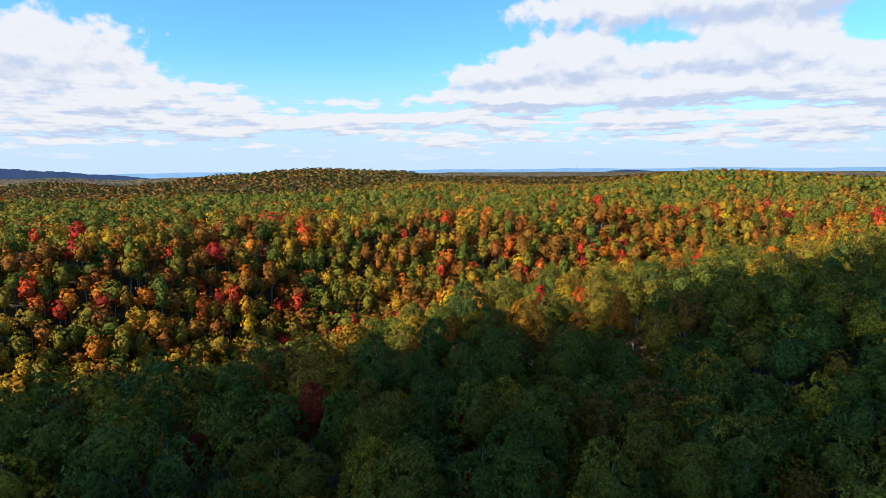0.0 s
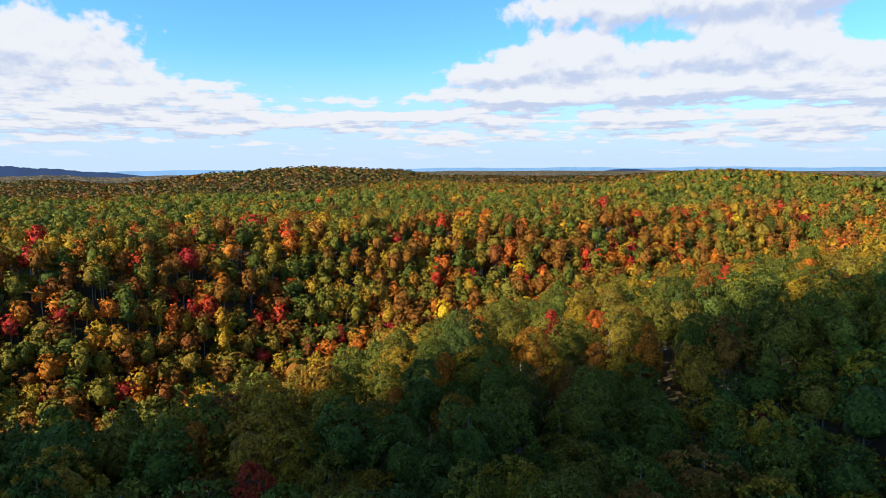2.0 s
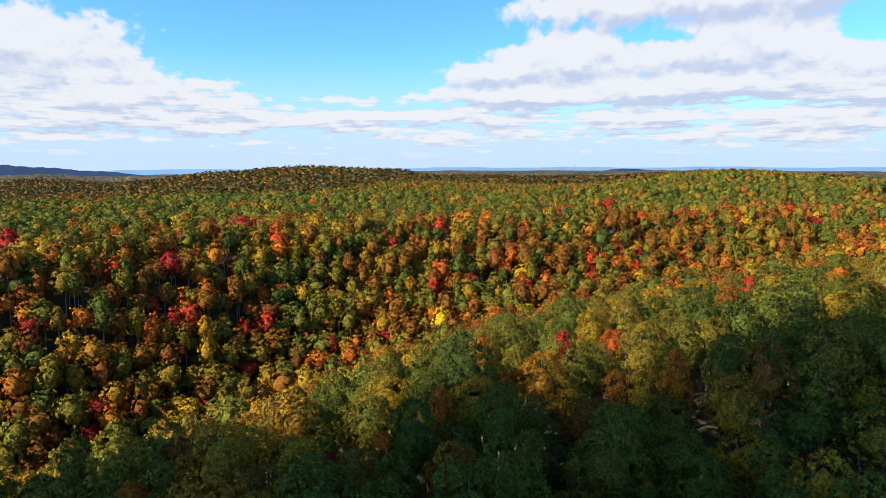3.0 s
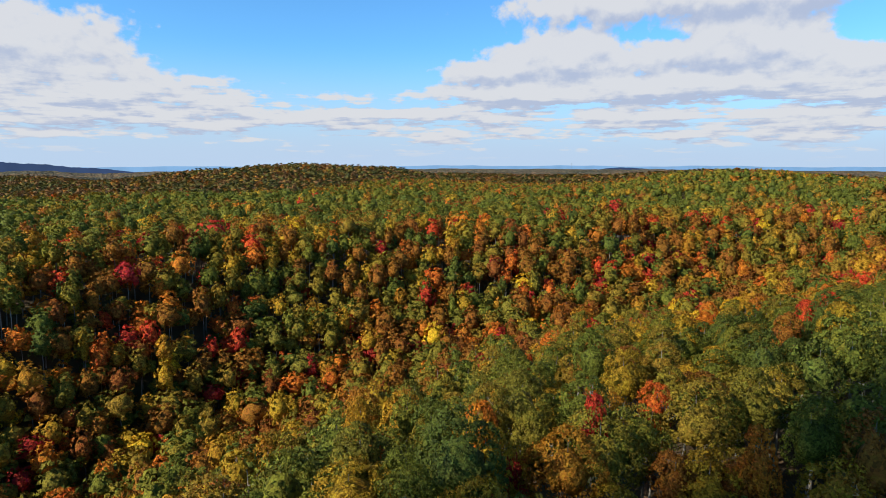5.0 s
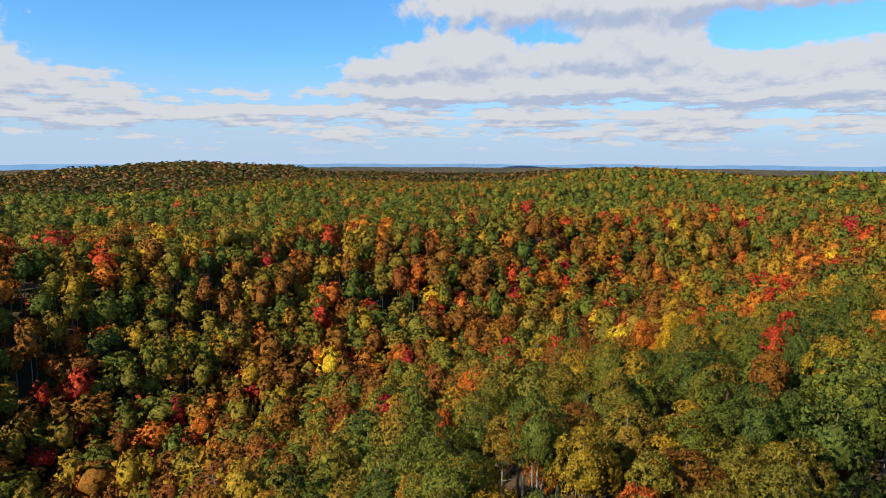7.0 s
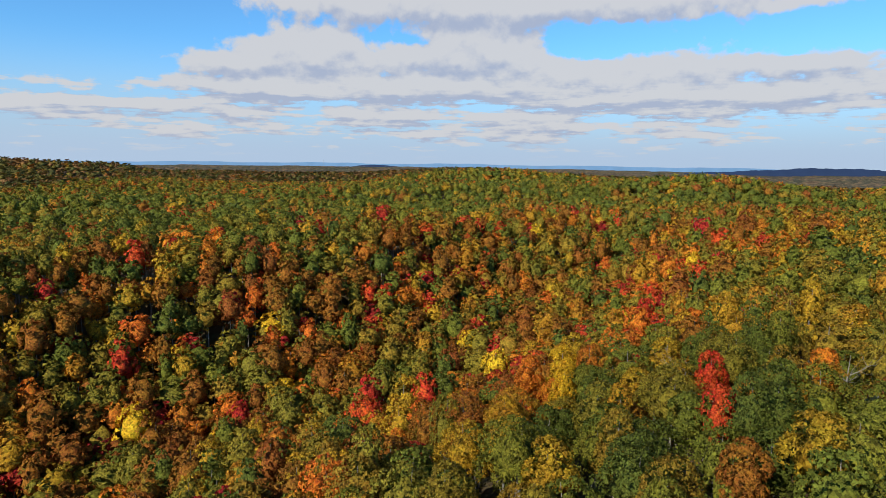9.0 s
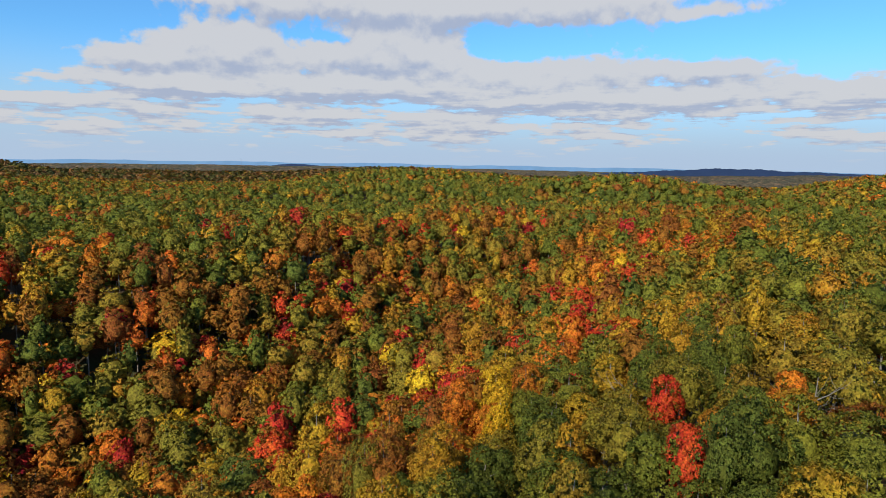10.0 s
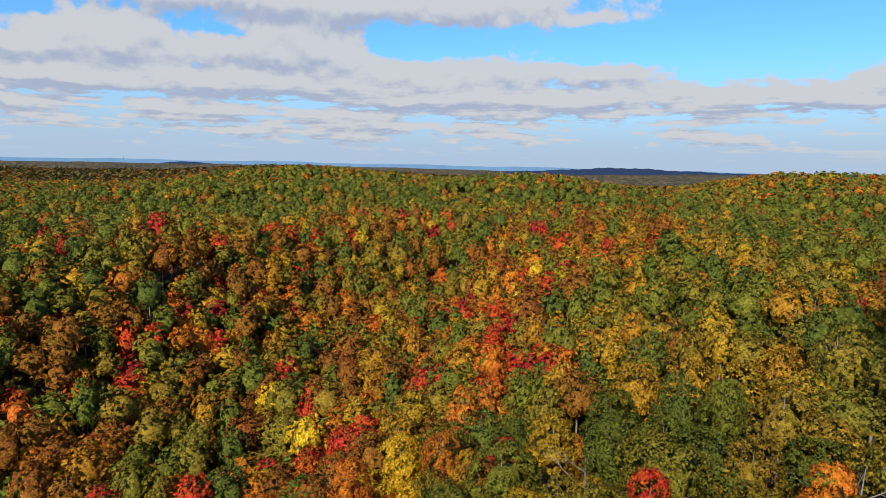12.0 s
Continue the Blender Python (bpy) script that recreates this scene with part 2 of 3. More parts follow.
def canopy(x, y):
    """The height of the tree tops over a place."""
    x, y = np.asarray(x, float), np.asarray(y, float)
    best, floor, side = np.full(x.shape, 1e9), np.zeros(x.shape), np.zeros(x.shape)
    for (ax, ay, az), (bx, by, bz) in zip(GULLY[:-1], GULLY[1:]):
        dx, dy = bx - ax, by - ay
        u = np.clip(((x - ax) * dx + (y - ay) * dy) / (dx * dx + dy * dy), 0, 1)
        d = np.hypot(x - ax - u * dx, y - ay - u * dy)
        near = d < best
        best, floor = np.where(near, d, best), np.where(near, az + u * (bz - az), floor)
        side = np.where(near, dx * (y - ay) - dy * (x - ax), side)
    r = np.clip((np.hypot(x, y) - 1300) / 2600, 0, 1)
    top = 76.0 + 17 * r * r * (3 - 2 * r)
    for hx, hy, rx, ry, rise in HILLS:
        top = top + rise * np.exp(-((x - hx) / rx) ** 2 - ((y - hy) / ry) ** 2)
    roll = np.sin(x / 97 + 1.3 * np.sin(y / 141)) + np.sin(y / 83 + 1.7 * np.sin(x / 163)) + 0.6 * np.sin((x + y) / 52 + 2 * np.sin(y / 120))
    top = top + (4.5 - 2.5 * r) * roll * np.clip((np.hypot(x, y) - 480) / 400, 0, 1)
    p = np.clip(best / np.where(side > 0, BANK_FAR, BANK_NEAR), 0, 1)
    return floor + (top - floor) * p * p * (3 - 2 * p)


def bank_place(x, y):
    """How far up from the gully's floor a place is (0 to 1 on the banks), and whether it lies beyond it."""
    d, side = np.full(np.shape(x), 1e9), np.zeros(np.shape(x))
    for (ax, ay, _), (bx, by, _) in zip(GULLY[:-1], GULLY[1:]):
        dx, dy = bx - ax, by - ay
        u = np.clip(((x - ax) * dx + (y - ay) * dy) / (dx * dx + dy * dy), 0, 1)
        e = np.hypot(x - ax - u * dx, y - ay - u * dy)
        side = np.where(e < d, dx * (y - ay) - dy * (x - ax), side)
        d = np.minimum(d, e)
    return d / np.where(side > 0, BANK_FAR, BANK_NEAR), side > 0


def mesh_of(name, points, faces, smooth=False):
    me = bpy.data.meshes.new(name)
    me.from_pydata(points.tolist() if hasattr(points, "tolist") else points, [], faces.tolist() if hasattr(faces, "tolist") else faces)
    if smooth:
        me.polygons.foreach_set("use_smooth", np.ones(len(me.polygons), bool))
    me.update()
    return me


def disc(name, rings, spokes, height, made_of, turn=(0, 360), smooth=True):
    a = np.radians(np.linspace(turn[0], turn[1], spokes))
    r, a = np.meshgrid(rings, a, indexing="ij")
    x, y = 20 + r * np.sin(a), 120 + r * np.cos(a)
    points = np.stack([x, y, height(x, y)], -1).reshape(-1, 3)
    i, j = np.meshgrid(np.arange(len(rings) - 1), np.arange(spokes - 1), indexing="ij")
    k = (i * spokes + j).ravel()
    me = mesh_of(name, points, np.stack([k, k + 1, k + spokes + 1, k + spokes], -1), smooth)
    me.materials.append(made_of)
    return new(name, me)


def rough(x, y, scale, seed):
    """Cheap lumpy relief, about -1 to 1."""
    s = np.zeros(np.shape(x))
    for k in range(4):
        a = seed + 2.4 * k
        s = s + np.sin((x * np.cos(a) + y * np.sin(a)) / scale * (1 + 0.37 * k) + 3 * np.sin((x * np.sin(a) - y * np.cos(a)) / scale / 2.3 + a))
    return s / 2.5


ground = disc("ground", np.r_[0, np.geomspace(6, 4700, 120)], 200, lambda x, y: canopy(x, y) - TREE + 0.5 * rough(x, y, 6, 1), litter)
tagged(ground, "wooded hill ground covered in brown leaf litter", "ground", kind="structure")

# ---- trees ----
rng = np.random.default_rng(7)


def tube(points, radii, sides=6):
    """A tapered limb along points."""
    points = np.asarray(points, float)
    ring, faces = [], []
    for k, (p, r) in enumerate(zip(points, radii)):
        ahead = points[min(k + 1, len(points) - 1)] - points[max(k - 1, 0)]
        ahead /= np.linalg.norm(ahead)
        side = np.cross(ahead, (0.3, 0.9, 0.1))
        side /= np.linalg.norm(side)
        over = np.cross(ahead, side)
        for s in range(sides):
            a = 2 * math.pi * s / sides
            ring.append(p + r * (math.cos(a) * side + math.sin(a) * over))
        if k:
            for s in range(sides):
                q = (k - 1) * sides
                faces.append((q + s, q + (s + 1) % sides, q + sides + (s + 1) % sides, q + sides + s))
    return np.array(ring), faces


def limbs(height, spread, count, seed, sides=6, twigs=0):
    """A trunk with limbs that climb into the crown; a base height of 1 is the tree's own."""
    r = np.random.default_rng(seed)
    points, faces = [], []

    def put(line, radii, n):
        p, f = tube(line, radii, n)
        faces.extend(tuple(i + sum(len(q) for q in points) for i in g) for g in f)
        points.append(p)

    lean = r.normal(0, 0.5, 2)
    line = [(lean[0] * t * t, lean[1] * t * t, height * 0.88 * t) for t in (-0.04, 0.0, 0.06, 0.3, 0.6, 0.85, 1)]
    put(line, np.array([0.5, 0.42, 0.30, 0.25, 0.18, 0.10, 0.03]) * height / 22, sides)
    for k in range(count):
        t = 0.42 + 0.45 * k / count + r.uniform(-0.03, 0.03)
        a, out = 2.4 * k + r.uniform(-0.5, 0.5), spread * r.uniform(0.6, 0.95) * (1.15 - 0.5 * t)
        start = np.array([lean[0] * t * t, lean[1] * t * t, height * 0.88 * t])
        way = np.array([math.cos(a), math.sin(a), r.uniform(0.5, 0.95)])
        mid, tip = start + way * out * 0.5 + [0, 0, -0.05 * out], start + way * out
        put([start, mid, tip], np.array([0.11, 0.07, 0.02]) * height / 22, 4)
        for j in range(twigs):
            b = start + way * out * r.uniform(0.35, 0.95)
            v = way + r.normal(0, 0.6, 3)
            put([b, b + v * out * 0.22, b + (v + [0, 0, 0.4]) * out * 0.4], np.array([0.04, 0.028, 0.01]) * height / 22, 3)
    return np.concatenate(points), faces


def ball(steps):
    bm = bmesh.new()
    bmesh.ops.create_icosphere(bm, subdivisions=steps, radius=1)
    bm.verts.ensure_lookup_table()
    made = np.array([v.co[:] for v in bm.verts]), np.array([[v.index for v in f.verts] for f in bm.faces])
    bm.free()
    return made


BALLS = {k: ball(k) for k in (1, 2, 4)}
BALLS[0] = (np.array([(0, 0, 1.0), (1, 0, 0), (0, 1, 0), (-1, 0, 0), (0, -1, 0), (0, 0, -1)]), np.array([(0, 1, 2), (0, 2, 3), (0, 3, 4), (0, 4, 1), (5, 2, 1), (5, 3, 2), (5, 4, 3), (5, 1, 4)]))
# crowns of a tree 22 m high: middle height, half width, half height, boughs, size of a bough
CROWN_FORM = {"broad": (14.6, 4.7, 5.2, 19, 1.85), "oval": (13.0, 3.2, 6.4, 24, 1.5), "maple": (13.8, 3.9, 5.7, 24, 1.65), "tall": (15.0, 2.7, 4.9, 16, 1.4)}


def unit(v):
    return v / np.linalg.norm(v, axis=1, keepdims=True)


def crown(kind, seed, steps, leaves, size, tufts):
    """Foliage: boughs round the limbs, each bough made of tufts, each tuft of leaf sprays, about a leafy heart."""
    r = np.random.default_rng(seed)
    mid, half, tall, count, bough = CROWN_FORM[kind]
    heart_size, round_share = (0.67, 0.35) if leaves > 1500 else (0.80, 0.6)
    k = np.arange(count) + 0.5
    up = 1 - 1.5 * k / count
    a = 2.39996 * k + r.uniform(0, 6.28)
    flat = np.sqrt(np.maximum(0, 1 - up * up))
    lop = 1 + 0.14 * np.sin(2 * a + r.uniform(0, 6)) + 0.14 * np.sin(3 * a + r.uniform(0, 6))
    rad = bough * r.uniform(0.65, 1.35, count)
    out = (half - 0.75 * bough) * lop * (r.uniform(0.72, 1.12, count) if kind == "broad" else r.uniform(0.85, 1.06, count))
    c = np.stack([flat * np.cos(a) * out, flat * np.sin(a) * out, up * (tall - 0.7 * bough) * r.uniform(0.75, 1.1, count)], -1)
    ways, faces = BALLS[steps]
    ways = unit(ways * (half, half, tall))
    reach = 0.45 / np.sqrt((ways[:, 0] / half) ** 2 + (ways[:, 1] / half) ** 2 + (ways[:, 2] / tall) ** 2)
    along = ways @ c.T
    inside = rad**2 - ((c**2).sum(1) - along**2)
    reach = np.maximum(reach, np.where(inside > 0, along + np.sqrt(np.maximum(inside, 0)), 0).max(1)) * heart_size
    points = ways * (reach * r.uniform(0.85, 1.08, len(ways)))[:, None]
    turned = ways
    if leaves:
        many = 4 * tufts
        own = r.choice(count, many, p=rad**2 / (rad**2).sum())
        outward = unit(unit(r.normal(0, 1, (many, 3))) + 0.8 * unit(c + 1e-6)[own] + (0, 0, 0.30))
        heart = c[own] + outward * rad[own, None]
        depth = np.linalg.norm(heart[:, None] - c[None], axis=2) / rad
        depth[np.arange(many), own] = 9
        pick = np.argsort(depth.min(1) < 0.88, kind="stable")[:tufts]
        outward, heart = outward[pick], heart[pick]
        swell = rad[own[pick], None] * r.uniform(0.24, 0.46, (tufts, 1))
        own = r.integers(0, tufts, leaves)
        way = unit(unit(r.normal(0, 1, (leaves, 3))) + 0.75 * outward[own] + (0, 0, 0.25))
        at = heart[own] + way * swell[own] * r.uniform(0.55, 1.15, (leaves, 1))
        lay = unit(way + r.normal(0, 0.42, (leaves, 3)))
        e = unit(np.cross(lay, r.normal(0, 1, (leaves, 3))))
        g = np.cross(lay, e)
        s = size * r.uniform(0.6, 1.4, (leaves, 1))
        tri = np.stack([at + s * 0.75 * e, at + s * (-0.45 * e + 0.6 * g * r.uniform(0.7, 1.2, (leaves, 1))), at + s * (-0.35 * e - 0.6 * g)], 1).reshape(-1, 3)
        faces = np.concatenate([faces, np.arange(3 * leaves).reshape(-1, 3) + len(points)])
        points = np.concatenate([points, tri])
        # a leaf catches the light partly like the tuft that it belongs to
        turned = np.concatenate([ways, np.repeat(0.35 * way + 0.25 * outward[own] + round_share * unit(at * (1, 1, 0.7)) + 0.5 * lay, 3, 0)])
    return points + (0, 0, mid), faces, unit(turned)


def lit_by(me, normals):
    me.polygons.foreach_set("use_smooth", np.ones(len(me.polygons), bool))
    me.attributes.new("custom_normal", "FLOAT_VECTOR", "POINT").data.foreach_set("vector", normals.astype(np.float32).ravel())
    me.update()


KINDS = ("broad", "oval", "maple", "tall")
CROWNS, TRUNKS = {}, {}
for k, kind in enumerate(KINDS):
    for v in range(4):
        for step, (ballsteps, leaves, size, tufts) in enumerate(((2, 4400, 0.26, 260), (2, 1800, 0.36, 170), (2, 760, 0.52, 110))):
            p, f, normals = crown(kind, 100 * k + v, ballsteps, leaves, size, tufts)
            me = mesh_of("crown", p, f)
            lit_by(me, normals)
            me.materials.append(LEAVES["green"])
            CROWNS[kind, v, step] = me
        for step, (count, sides) in enumerate(((4, 6), (2, 5), (1, 4))):
            p, f = limbs(22, (4.2, 2.8, 3.4, 2.4)[k], count, 100 * k + v, sides)
            me = mesh_of("trunk", p, f, True)
            me.materials.append(bark)
            TRUNKS[kind, v, step] = me
BARE = []
for v in range(3):
    p, f = limbs(20, 5.0, 11, 900 + v, 6, 5)
    me = mesh_of("trunk", p, f, True)
    me.materials.append(bark)
    BARE.append(me)

LABELS = {
    "green": "green-leaved oak tree in a dense wood", "olive": "beech tree turning olive and bronze", "gold": "hickory tree with golden brown leaves",
    "yellow": "tulip tree in bright yellow autumn leaf", "orange": "maple tree in glowing orange autumn leaf", "rust": "oak tree with rust brown autumn leaves",
    "red": "maple tree in bright red autumn leaf", "crimson": "small dogwood tree with dark crimson leaves",
}
NAMES = {"green": "oak_tree", "olive": "beech_tree", "gold": "hickory_tree", "yellow": "tulip_tree", "orange": "maple_tree", "rust": "chestnut_oak", "red": "red_maple", "crimson": "dogwood_tree"}


def tree_thing(colour, kind, v, step, x, y, z, tall, wide, turn):
    tree = new(NAMES[colour])
    tree.empty_display_size = 1
    tree.matrix_basis = pose(x, y, z, 0, 0, turn)
    tree.scale = (wide, wide, tall)
    tagged(tree, LABELS[colour], "tree", "autumn woods")
    stem = new("trunk", TRUNKS[kind, v, step])
    stem.parent = tree
    top = new("crown", CROWNS[kind, v, step])
    top.parent = tree
    top.material_slots[0].link = "OBJECT"
    top.material_slots[0].material = LEAVES[colour] if step == 0 else BULK_LEAVES[colour]
    return tree


def bare_tree(x, y, z, size, turn, v):
    tree = new("bare_tree", BARE[v])
    tree.matrix_basis = pose(x, y, z, 0, 0, turn)
    tree.scale = (size, size, size)
    tagged(tree, "leafless pale grey tree among autumn woods", "tree", "bare trees")
    return tree


# where the trees stand: shaken grids, close on the banks, wide on the tops and on the country beyond
def shaken(step, low, high):
    x, y = np.meshgrid(np.arange(low[0], high[0], step), np.arange(low[1], high[1], step))
    x[1::2] += step / 2
    return (x + step * rng.uniform(-0.36, 0.36, x.shape)).ravel(), (y + step * rng.uniform(-0.36, 0.36, y.shape)).ravel()


stands = []
for zone, step in (("bank", 6.6), ("top", 7.7), ("beyond", 10.2)):
    x, y = shaken(step, (-760, -60), (1180, 1240))
    share, other_side = bank_place(x, y)
    on_bank = share < np.where(other_side, 0.95, 0.62)
    away = np.hypot(x - 20, y - 110) > 330
    fits = {"bank": on_bank, "top": ~on_bank & ~away, "beyond": ~on_bank & away}[zone]
    stands.append((x[fits], y[fits]))
gx, gy = np.concatenate([p[0] for p in stands]), np.concatenate([p[1] for p in stands])

# the line of the ridge along which the nearest woods lie
LINE = np.array([(0, 0), (3, 80), (12, 135), (46, 190)], float)


def far_from_line(x, y):
    d = np.full(x.shape, 1e9)
    for (ax, ay), (bx, by) in zip(LINE[:-1], LINE[1:]):
        dx, dy = bx - ax, by - ay
        u = np.clip(((x - ax) * dx + (y - ay) * dy) / (dx * dx + dy * dy), 0, 1)
        d = np.minimum(d, np.hypot(x - ax - u * dx, y - ay - u * dy))
    return d


# the stretch of country that is wooded tree by tree: fans to the north and east of the line
inside = np.zeros(gx.shape, bool)
for px, py, low, high in ((0, 0, -39, 39), (3, 80, -39, 50), (8, 115, -30, 56), (14, 140, -18, 62), (25, 160, -12, 71), (35, 175, -6, 76), (46, 190, -2, 80)):
    a = np.degrees(np.arctan2(gx - px, gy - py))
    inside |= (a > low) & (a < high) & (np.hypot(gx - px, gy - py) > 32)
dist = far_from_line(gx, gy)
inside &= dist < 660
gx, gy, dist = gx[inside], gy[inside], dist[inside]
# nearest first, the woods ahead of the line's end among them
order = np.argsort(np.minimum(dist, np.hypot(gx - 92, gy - 232) * 0.9 - 8))
gx, gy, dist = gx[order], gy[order], dist[order]
gz = canopy(gx, gy) - TREE
up, beyond = bank_place(gx, gy)
count = len(gx)
print("trees", count, "near", (dist < 100).sum(), (dist < 160).sum(), (dist < 260).sum(), (dist < 450).sum())

COLOURS = ("green", "olive", "gold", "yellow", "orange", "rust", "red", "crimson")
MIX = {
    "ridge": (0.44, 0.31, 0.19, 0.002, 0.016, 0.036, 0.002, 0.002),
    "slope": (0.15, 0.25, 0.14, 0.008, 0.11, 0.30, 0.014, 0.026),
    "flame": (0.08, 0.15, 0.17, 0.015, 0.24, 0.20, 0.10, 0.045),
    "golden": (0.30, 0.30, 0.32, 0.004, 0.03, 0.04, 0.003, 0.003),
    "rim": (0.34, 0.22, 0.14, 0.008, 0.14, 0.11, 0.018, 0.024),
    "beyond": (0.70, 0.16, 0.03, 0.002, 0.035, 0.07, 0.006, 0.005),
}


def colour_of(k):
    if up[k] < (0.95 if beyond[k] else 0.52):
        mix = MIX["flame" if not beyond[k] and 45 < gx[k] < 290 and up[k] > 0.12 else "slope"]
    elif beyond[k] and up[k] < 1.75:
        mix = MIX["rim"]
    elif beyond[k] or dist[k] > 330:
        mix = MIX["beyond"]
    else:
        mix = MIX["golden" if 90 < gx[k] < 260 else "ridge"]
    drift = 0.5 + 0.5 * float(rough(gx[k], gy[k], 24, 5))
    weights = np.array(mix)
    weights[0] *= 0.35 + 1.3 * drift
    weights[4:] *= 1.5 - drift
    weights = np.maximum(weights, 0.002)
    return COLOURS[rng.choice(8, p=weights / weights.sum())]


colour = [colour_of(k) for k in range(count)]
# trees that stand out, by their leaf: x, y
STANDS_RED = [(2, 389), (109, 438), (60, 298), (-140, 311), (-170, 289), (-20, 91), (79, 303), (-104, 284), (-99, 359), (86, 207), (266, 375), (118, 332), (-1, 346), (-128, 287), (-161, 269), (-111, 300), (-191, 299), (-77, 345), (18, 355), (-106, 315), (24, 149), (129, 429), (181, 451), (168, 470), (102, 224), (80, 360), (317, 561), (266, 454), (248, 476), (109, 376), (65, 312), (55, 282), (235, 369), (282, 402), (340, 604), (115, 302), (110, 275), (237, 387), (113, 256), (169, 317), (149, 317)]
STANDS_ORANGE = [(19, 429), (97, 374), (242, 391), (-6, 118), (26, 158), (112, 210), (150, 298), (103, 259), (-32, 105), (-137, 238), (-49, 296), (38, 90), (23, 90), (2, 127), (-23, 72), (164, 319), (59, 487), (155, 771), (47, 343), (28, 328), (-76, 245), (1, 291), (68, 340), (-98, 317), (-128, 278), (-108, 275), (41, 140), (9, 150), (-8, 159), (3, 356), (43, 267), (251, 343), (90, 266), (42, 286), (51, 254), (133, 282), (99, 238), (241, 371), (79, 318)]
STANDS_YELLOW = [(-65, 374), (200, 443), (-52, 289), (-88, 257), (3, 326), (-37, 266), (99, 265), (108, 315), (44, 359), (87, 247), (112, 343)]
STANDS_CRIMSON = [(114, 391), (-5, 326), (12, 144), (-142, 316), (-12, 114), (-35, 84), (4, 88), (3, 69), (121, 410), (32, 367), (82, 367), (200, 449), (-114, 244), (153, 323), (146, 309)]
STANDS_GOLD = [(-82, 243), (-10, 174), (-112, 271), (-120, 255), (-24, 318), (-12, 191), (6, 157), (48, 178), (60, 172), (57, 187), (183, 308), (146, 261), (162, 249), (82, 189), (131, 260), (78, 219), (161, 266), (150, 241), (110, 230)]
STANDS_RUST = [(-86, 306), (-101, 248), (-80, 289), (33, 187), (32, 143), (35, 315), (13, 316), (73, 191), (91, 278), (101, 249), (156, 252)]
STANDS_GREEN = [(93, 318), (32, 182), (123, 352), (140, 327), (18, 174), (43, 157), (6, 138), (63, 238), (75, 215), (101, 209), (197, 319), (63, 220), (122, 226), (69, 350), (171, 296), (125, 245), (166, 231), (85, 304)]
STANDING_OUT = {"red": STANDS_RED, "orange": STANDS_ORANGE, "yellow": STANDS_YELLOW, "crimson": STANDS_CRIMSON, "gold": STANDS_GOLD, "rust": STANDS_RUST, "green": STANDS_GREEN}
proud, rank = np.ones(count), np.arange(count)
for leaf, places in STANDING_OUT.items():
    for x, y in places:
        k = int(np.argmin((gx - x) ** 2 + (gy - y) ** 2 + 1e6 * (gx == np.round(gx))))
        if not beyond[k] and dist[k] < 80 and leaf != "green":
            # a slender tree between the crowns of the near top
            gx, gy, gz = np.append(gx, x), np.append(gy, y), np.append(gz, canopy(x, y) - TREE)
            up, beyond, dist = np.append(up, up[k]), np.append(beyond, False), np.append(dist, dist[k])
            proud, rank = np.append(proud, 1.06), np.append(rank, 0)
            colour.append(leaf)
        else:
            gx[k], gy[k], gz[k], colour[k], proud[k] = x, y, canopy(x, y) - TREE, leaf, 1.1
count = len(gx)
SHAPE = {"green": "broad", "olive": "broad", "gold": "broad", "yellow": "oval", "orange": "maple", "rust": "broad", "red": "maple", "crimson": "maple"}
NEAR_COUNT, HALF_COUNT, THING_COUNT, OF_A_KIND = 270, 570, 1150, 300
tone_of = rng.random(count)
bulk = {c: [[], [], [], 0, []] for c in COLOURS}
CLOSE = {(kind, v): crown(kind, 200 + v, 2, 520, 0.72, 80) for kind in KINDS for v in range(3)}
MID = {(kind, v): crown(kind, 300 + v, 2, 260, 0.80, 70) for kind in KINDS for v in range(4)}
LOW = {(kind, v): crown(kind, 400 + v, 2, 64, 1.25, 40) for kind in KINDS for v in range(4)}
stems = [[], [], 0]


def turned_by(v, a):
    return np.stack([v[:, 0] * math.cos(a) - v[:, 1] * math.sin(a), v[:, 0] * math.sin(a) + v[:, 1] * math.cos(a), v[:, 2]], -1).astype(np.float32)


